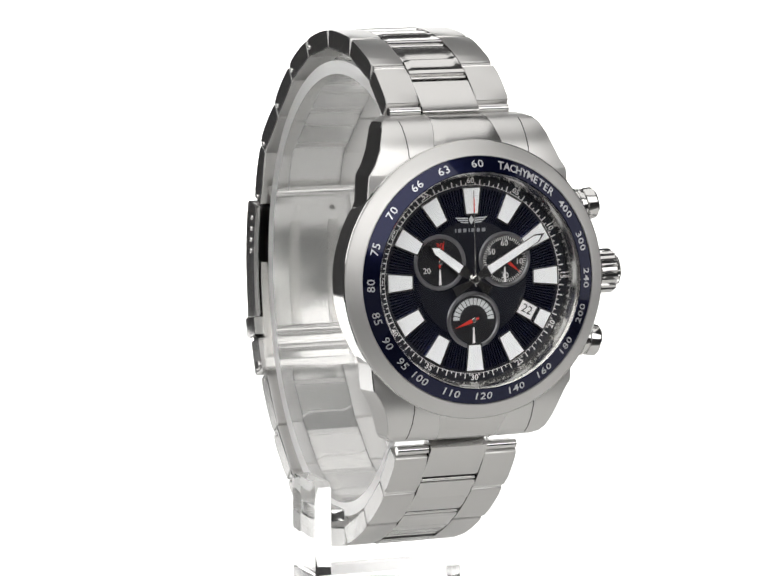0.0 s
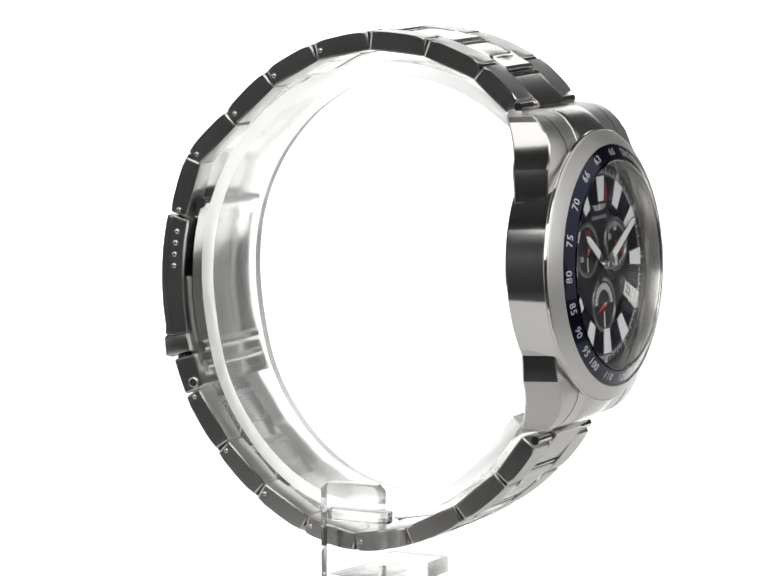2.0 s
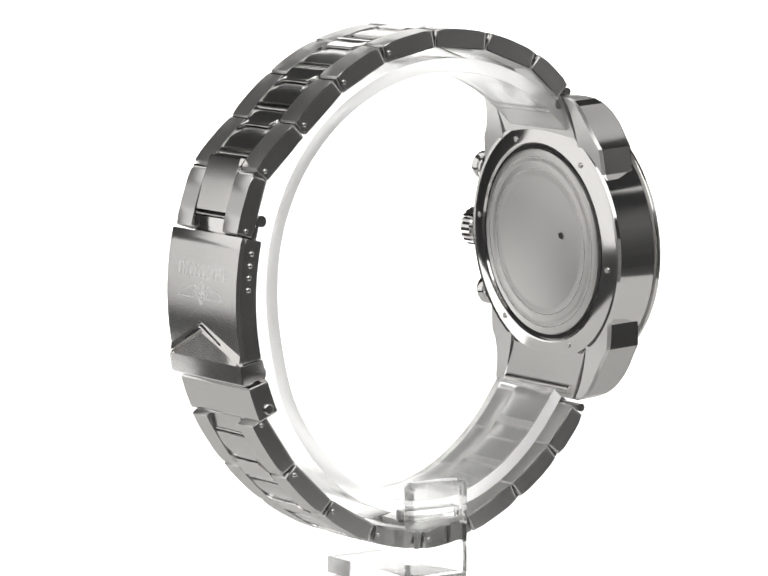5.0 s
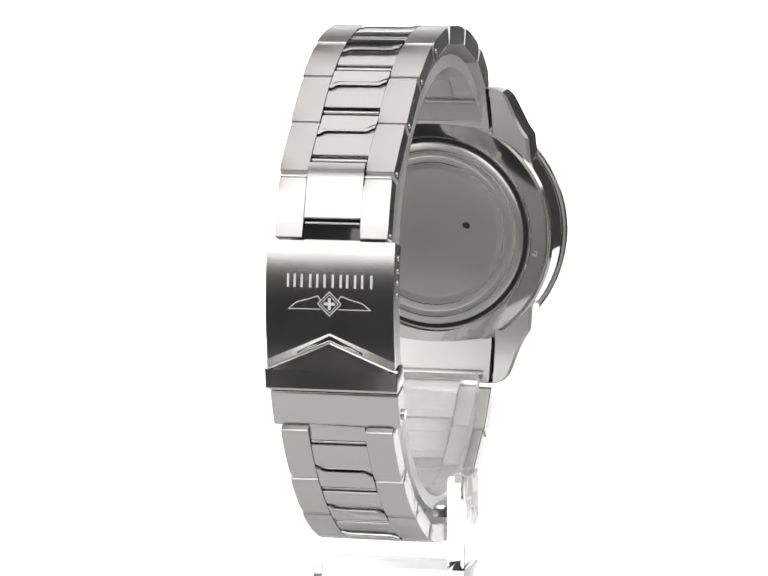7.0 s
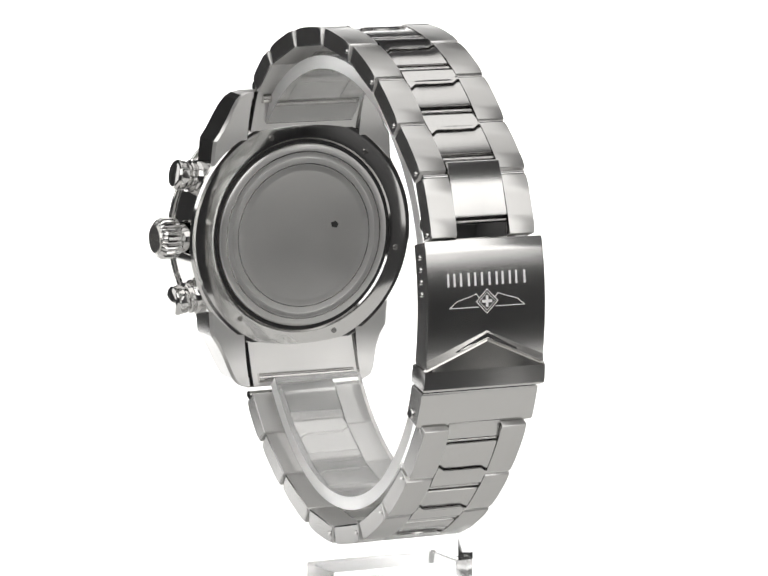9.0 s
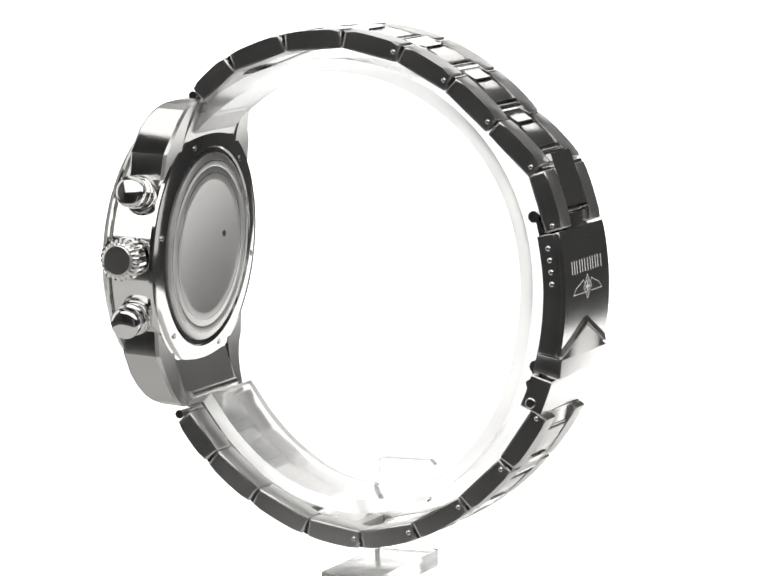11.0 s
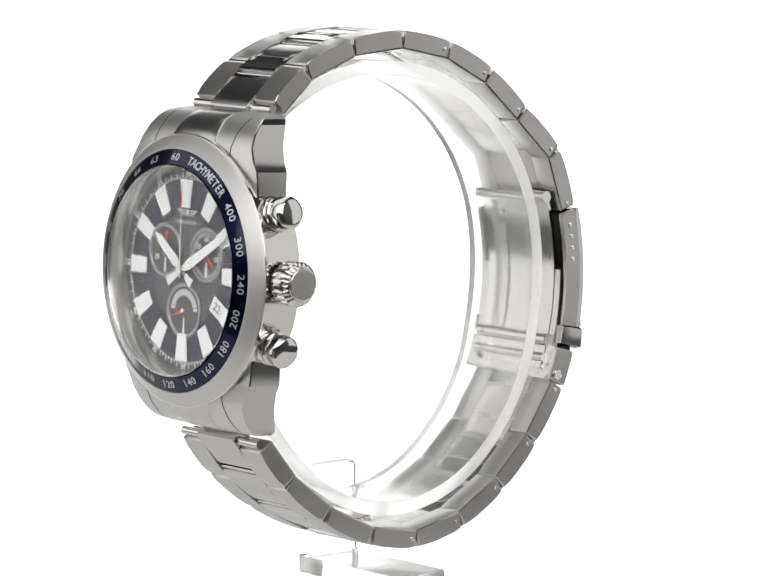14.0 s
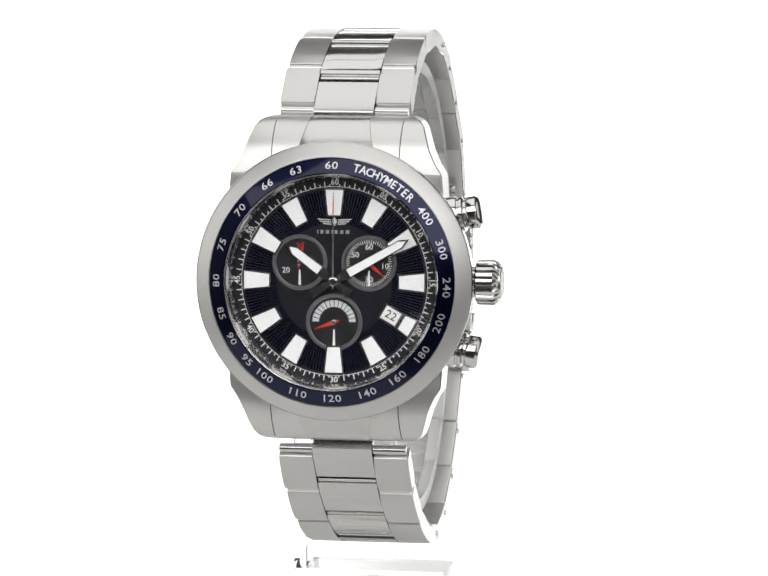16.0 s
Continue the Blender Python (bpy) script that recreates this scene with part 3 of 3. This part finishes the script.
    # added near-black ring; it darkens the groove in place of shade
    bm = bmesh.new()
    lathe(bm, [(16.65, -10.3), (17.45, -10.3), (17.45, -10.62), (16.65, -10.62)], 96)
    part("groove_shade", on_face(bm), shade_and_mark, back, "near-black ring painting the shade in the groove round the case back")
    for r in (15.2, 13.0):
        bm = bmesh.new()
        lathe(bm, [(r - 0.12, -11.3), (r + 0.12, -11.3), (r + 0.1, -11.54), (r - 0.1, -11.54)], 96)
        part("engraved_ring", on_face(bm), satin, back)
    for k in range(6):
        bm = bmesh.new()
        a = radians(60 * k + 20)
        disc(bm, 0.5, -11.2, -10.7, 16, 19.0 * math.sin(a), 19.0 * math.cos(a))
        part("key_notch", on_face(bm), satin, ring, "wrench notch")
    bm = bmesh.new()
    slab(bm, [(-6.6, 1.0), (-5.6, 1.2), (-5.4, 2.0), (-6.3, 2.3), (-6.9, 1.7)], -11.44, -11.2)
    part("back_mark", on_face(bm), shade_and_mark, back, "small dark mark on the case back")
    # chapter ring inside the crystal
    bm = bmesh.new()
    lathe(bm, [(17.75, -0.5), (17.4, -0.5), (17.2, -0.9), (16.75, -3.5), (16.75, -3.9), (17.75, -3.9)], 128)
    part("chapter_ring", on_face(bm), satin, watch, "satin slanting inner ring")


build_case()


def build_dial():
    top = -3.6
    bm = bmesh.new()
    disc(bm, 16.85, top - 0.5, top, 128)
    dial = part("dial", on_face(bm), dial_paint, watch, "black-blue sunray dial with three counters")
    # sunray ridges between the markers
    bm = bmesh.new()
    for k in range(180):
        a = 2 * k
        v = slab(bm, [(-0.09, 9.6), (0.09, 9.6), (0.14, 14.9), (-0.14, 14.9)], top - 0.05, top + 0.10)
        moved(bm, v, pose(0, 0, 0, 0, 0, a + 1))
    tagged(part("sunray_ridges", on_face(bm), ridge_paint, dial, "fine blue radiating ridges"), kind="stuff")
    # minute track
    bm = bmesh.new()
    for k in range(120):
        if k % 10 == 0:
            continue
        long = 0.85 if k % 2 == 0 else 0.35
        v = slab(bm, [(-0.09, 15.5), (0.09, 15.5), (0.09, 15.5 + long), (-0.09, 15.5 + long)], top - 0.02, top + 0.03)
        moved(bm, v, pose(0, 0, 0, 0, 0, 3 * k))
    lathe(bm, [(15.42, top - 0.02), (15.5, top - 0.02), (15.5, top + 0.03), (15.42, top + 0.03)], 96)
    tagged(part("minute_track", on_face(bm), white_print, dial, "fine white minute track"), kind="stuff")
    for k in range(12):
        bm = bmesh.new()
        deg = 30 * (k + 1)
        m = pose(0, 0, 0, 0, 0, -deg) @ Matrix.Translation((0, 16.15, top + 0.02))
        if 100 < deg < 260:
            m = m @ pose(0, 0, 0, 0, 0, 180)
        lettering(bm, "%02d" % (5 * (k + 1)), 1.35, FACE @ m, 0.02, 1.0, 0.02)
        part("minute_numeral", bm, white_print, dial, "small white minute numeral")
    # hour markers
    for k in range(12):
        short = k == 4
        lo = 13.0 if short else 10.8
        for name, grow, h, mat, label in (("hour_marker", 0.28, 0.42, polished, "polished wedge hour marker"), ("marker_fill", 0.0, 0.50, lume, "white luminous filling")):
            bm = bmesh.new()
            wi = 1.0 + 0.1 * (lo - 10.8)
            v = slab(bm, [(-wi - grow, lo - grow), (wi + grow, lo - grow), (1.45 + grow, 14.95 + grow), (-1.45 - grow, 14.95 + grow)], top - 0.05, top + h)
            moved(bm, v, pose(0, 0, 0, 0, 0, -30 * k))
            part(name, on_face(bm), mat, dial, label)
    # date window
    bm = bmesh.new()
    at = pose(0, 0, 0, 0, 0, -120) @ Matrix.Translation((0, 10.9, 0))
    v = slab(bm, [(-1.45, -1.75), (1.45, -1.75), (1.45, 1.75), (-1.45, 1.75)], top - 0.05, top + 0.35)
    moved(bm, v, at)
    date = part("date_window", on_face(bm), polished, dial, "steel-framed date window")
    bm = bmesh.new()
    v = slab(bm, [(-1.15, -1.4), (1.15, -1.4), (1.15, 1.4), (-1.15, 1.4)], top, top + 0.38)
    moved(bm, v, at)
    part("marker_fill", on_face(bm), white_print, dial, "white date card")
    bm = bmesh.new()
    spot = at @ Vector((0, 0, top + 0.40))
    lettering(bm, "22", 2.0, FACE @ Matrix.Translation(spot) @ pose(0, 0, 0, 0, 0, -28), 0.02)
    part("date_numeral", bm, black_paint, dial, "black date numeral")
    # emblem under twelve, as plain shapes
    bm = bmesh.new()
    for s in (-1, 1):
        for k, (reach, y) in enumerate(((2.9, 10.1), (2.5, 9.75), (2.0, 9.4))):
            slab(bm, [(s * 0.55, y), (s * reach, y + 0.12), (s * (reach - 0.25), y - 0.1), (s * 0.55, y - 0.18)], top, top + 0.12)
    slab(bm, [(0, 10.5), (0.45, 9.75), (0, 9.0), (-0.45, 9.75)], top, top + 0.14)
    part("emblem", on_face(bm), pale_print, dial, "small steel winged emblem")
    for x, w in zip((-2.9, -2.35, -1.45, -0.5, 0.0, 0.95, 1.85), (0.2, 0.5, 0.55, 0.2, 0.5, 0.5, 0.6)):
        bm = bmesh.new()
        slab(bm, [(x, 7.75), (x + w, 7.75), (x + w, 8.35), (x, 8.35)], top, top + 0.1)
        part("name_bar", on_face(bm), grey_print, dial, "small grey bar")
    # counters
    def counter(cx, cy, r, texts, ticks, hand_deg, label):
        bm = bmesh.new()
        lathe(bm, [(r - 0.7, top), (r, top), (r, top + 0.18), (r - 0.15, top + 0.32), (r - 0.5, top + 0.32), (r - 0.7, top + 0.13)], 64, centre=(cx, cy, 0))
        rim = part("counter", on_face(bm), counter_rim, watch, label)
        bm = bmesh.new()
        disc(bm, r - 0.7, top - 0.2, top + 0.12, 48, cx, cy)
        part("counter_disc", on_face(bm), black_paint, rim, "matt black counter disc")
        bm = bmesh.new()
        for k in range(ticks):
            v = slab(bm, [(-0.05, r - 1.35), (0.05, r - 1.35), (0.05, r - 0.8), (-0.05, r - 0.8)], top + 0.10, top + 0.15)
            moved(bm, v, Matrix.Translation((cx, cy, 0)) @ pose(0, 0, 0, 0, 0, 360 * k / ticks))
        v = slab(bm, [(-0.22, -r + 0.9), (0.22, -r + 0.9), (0.12, -1.2), (-0.12, -1.2)], top + 0.10, top + 0.16)
        moved(bm, v, Matrix.Translation((cx, cy, 0)))
        part("counter_scale", on_face(bm), white_print, rim, "fine white counter scale")
        for text, deg, red in texts:
            bm = bmesh.new()
            d = r - 1.95
            x, y = cx + d * math.sin(radians(deg)), cy + d * math.cos(radians(deg))
            lettering(bm, text, 1.35, FACE @ Matrix.Translation((x, y, top + 0.14)), 0.02)
            part("counter_numeral", bm, red_paint if red else white_print, rim, "small counter numeral")
        bm = bmesh.new()
        v = slab(bm, [(-0.12, -0.9), (0.12, -0.9), (0.32, 0.6), (0.0, r - 1.1), (-0.32, 0.6)], top + 0.34, top + 0.44)
        moved(bm, v, Matrix.Translation((cx, cy, 0)) @ pose(0, 0, 0, 0, 0, -hand_deg))
        part("counter_hand", on_face(bm), red_paint, rim, "small red counter hand")
        bm = bmesh.new()
        disc(bm, 0.42, top + 0.1, top + 0.55, 20, cx, cy, bevel=0.12)
        part("hand_boss", on_face(bm), polished, rim)
        return rim
    counter(-5.75, 3.0, 4.6, (("30", 0, True), ("20", 240, False)), 0, 12, "small counter with dark disc and grey rim")
    counter(5.75, 3.0, 4.6, (("60", 0, False), ("50", 300, False), ("10", 100, False), ("30", 180, False)), 60, 130, "small counter with fine white seconds scale")
    low = counter(0, -6.7, 4.7, (), 0, 250, "small counter with a pale half-ring scale")
    bm = bmesh.new()
    for k in range(14):
        lathe(bm, [(2.5, top + 0.11), (3.6, top + 0.11), (3.6, top + 0.16), (2.5, top + 0.16)], 3, 180 * k / 14 + 1.2, 180 / 14 - 2.4, centre=(0, -6.7, 0))
    part("half_ring", on_face(bm), pale_print, low, "pale printed half-ring scale")
    # hands
    def hand(name, deg, tail, tip, wide, h, label):
        bm = bmesh.new()
        v = slab(bm, [(-0.85, -tail), (-0.35, 0.0), (-wide, 2.6), (-wide * 0.78, tip - 1.6), (0, tip), (wide * 0.78, tip - 1.6), (wide, 2.6), (0.35, 0.0), (0.85, -tail)], h, h + 0.18)
        moved(bm, v, pose(0, 0, 0, 0, 0, -deg))
        ob = part(name, on_face(bm), polished, watch, label)
        bm = bmesh.new()
        v = slab(bm, [(-wide * 0.75, 2.9), (-wide * 0.62, tip - 1.75), (0, tip - 0.7), (wide * 0.62, tip - 1.75), (wide * 0.75, 2.9)], h + 0.1, h + 0.24)
        moved(bm, v, pose(0, 0, 0, 0, 0, -deg))
        part("hand_fill", on_face(bm), lume, ob, "white luminous filling")
    hand("hour_hand", 307, 3.4, 9.9, 0.95, top + 0.7, "steel hour hand with white filling")
    hand("minute_hand", 60.5, 4.2, 14.4, 0.9, top + 1.0, "steel minute hand with white filling")
    bm = bmesh.new()
    slab(bm, [(-0.14, -1.2), (0.14, -1.2), (0.05, 14.6), (-0.05, 14.6)], top + 1.3, top + 1.4)
    second = part("second_hand", on_face(bm), satin, watch, "thin steel chronograph hand with a red tip")
    bm = bmesh.new()
    slab(bm, [(-0.1, 11.0), (0.1, 11.0), (0.07, 13.4), (-0.07, 13.4)], top + 1.38, top + 1.45)
    part("red_tip", on_face(bm), red_paint, second, "red tip")
    bm = bmesh.new()
    disc(bm, 0.75, top, top + 1.65, 24, bevel=0.2)
    part("centre_cap", on_face(bm), polished, watch, "polished centre cap")


counter_rim = metal("grey_counter_rim", (0.3, 0.3, 0.32), 0.3, (1, 1, 1), 0.05)
pale_print = paint("pale_print", (0.55, 0.57, 0.58), 0.5)
build_dial()


def build_crown():
    # local axis x outwards from the flank
    def out_pose(deg, r, z=-6.7):
        return FACE @ pose(0, 0, 0, 0, 0, deg) @ Matrix.Translation((r, 0, z)) @ pose(0, 0, 0, 0, 90, 0)
    bm = bmesh.new()
    prof = [(3.3, 0.0), (3.7, 0.3), (3.75, 3.0), (3.3, 3.6), (2.9, 3.9), (0.01, 4.1), (0.01, 0.0)]
    steps = 88
    rings = []
    for i in range(steps):
        a = 2 * math.pi * i / steps
        groove = 0.28 if i % 4 in (0,) else 0.0
        rings.append([bm.verts.new(((r - (groove if r > 3.2 else 0)) * math.cos(a), (r - (groove if r > 3.2 else 0)) * math.sin(a), h)) for r, h in prof])
    for i in range(steps):
        p, q = rings[i], rings[(i + 1) % steps]
        for k in range(len(prof) - 1):
            bm.faces.new((p[k], q[k], q[k + 1], p[k + 1]))
    bmesh.ops.remove_doubles(bm, verts=bm.verts, dist=0.02)
    moved(bm, bm.verts, out_pose(0, 23.0))
    crown = part("crown", bm, polished, watch, "fluted polished steel crown")
    bm = bmesh.new()
    disc(bm, 2.6, -2.5, 0.6, 40)
    moved(bm, bm.verts, out_pose(0, 22.6))
    part("crown_tube", bm, polished, crown)
    bm = bmesh.new()
    disc(bm, 2.75, 3.8, 4.25, 40, bevel=0.3)
    moved(bm, bm.verts, out_pose(0, 23.0))
    part("crown_cap", bm, satin, crown, "dull domed crown end")
    for deg in (30.5, -30.5):
        bm = bmesh.new()
        lathe(bm, [(0.01, -1.0), (3.1, -1.0), (3.1, 0.7), (2.95, 1.0), (2.7, 1.1), (2.7, 1.4), (2.85, 1.5), (2.85, 1.9), (2.6, 2.05), (2.3, 2.15), (2.3, 2.5), (2.6, 2.65), (2.7, 2.9), (2.7, 4.2), (2.45, 4.55), (1.9, 4.75), (0.01, 4.8)], 48)
        bmesh.ops.remove_doubles(bm, verts=bm.verts, dist=0.015)
        moved(bm, bm.verts, FACE @ pose(0, 0, 0, 0, 0, deg) @ Matrix.Translation((21.0, 0, -6.6)) @ pose(0, 0, 0, 0, 0, -deg * 0.7) @ Matrix.Translation((0.9, 0, 0)) @ pose(0, 0, 0, 0, 90, 0))
        part("pusher", bm, polished, watch, "round polished pusher with a stepped collar")


build_crown()

# ---------- stand ----------
stand = thing("watch_stand", HC - 0.0513, "clear acrylic C-shaped watch stand holding the closed bracelet", "stand")


def build_stand():
    cy, cz, half = -6.6, 3.2, 1.15
    # the cuff is round above and a little deeper below: (angle, middle radius)
    bend = [(-136.0, 32.8), (-121.0, 35.2), (-105.0, 38.2), (-94.0, 40.0), (-78.0, 41.2), (-62.0, 41.0), (-46.0, 39.4), (-33.0, 38.3), (-17.0, 36.3), (0.0, 35.75), (138.0, 35.75)]
    def radius(a):
        return float(np.interp(a, [p[0] for p in bend], [p[1] for p in bend]))
    bm = bmesh.new()
    steps = 84
    inner, outer = [], []
    for i in range(steps + 1):
        a = 138.0 - 274.0 * i / steps
        r = sum(radius(a + d) for d in (-6, -3, 0, 3, 6)) / 5
        c, q = math.cos(radians(a)), math.sin(radians(a))
        outer.append((cy + (r + half) * c, cz + (r + half) * q))
        inner.append((cy + (r - half) * c, cz + (r - half) * q))
    outline = outer + inner[::-1]
    prism(bm, outline, MID - 9.2, MID + 7.8, bevel=0.12)
    part("cuff", bm, hazy_acrylic, stand, "clear bent acrylic cuff", sides=frosted)
    bm = bmesh.new()
    prism(bm, [(-6.9, -48.3), (4.2, -48.3), (4.2, -33.0), (3.2, -32.0), (-5.9, -32.0), (-6.9, -33.0)], -15.4, -12.4, bevel=0.25)
    part("stem", bm, faint_acrylic, stand, "clear flat acrylic stem")
    bm = bmesh.new()
    prism(bm, [(-6.9, -39.0), (4.2, -39.0), (4.2, -37.0), (-6.9, -37.0)], -12.38, MID - 9.22, bevel=0.2)
    part("bridge", bm, soft_acrylic, stand, "clear acrylic bridge from stem to cuff")
    bm = bmesh.new()
    prism(bm, [(-6.9, -51.3), (4.2, -51.3), (4.2, -48.32), (-6.9, -48.32)], -15.4, 11.7, bevel=0.4)
    part("foot", bm, hazy_acrylic, stand, "clear acrylic foot strip")


build_stand()
for piece in stand.children:
    piece.visible_shadow = False   # clear plastic lets the light through


# ---------- what turns ----------
def motions():
    for ob, base in ((watch, HC - 0.0447), (stand, HC - 0.0513)):
        rows = []
        for k in range(33):
            t = 0.5 * k
            rows.append((t, pose(0, 0, base, 0, 0, TURN_0 + TURN_RATE * t)))
        walk(ob, rows)


motions()
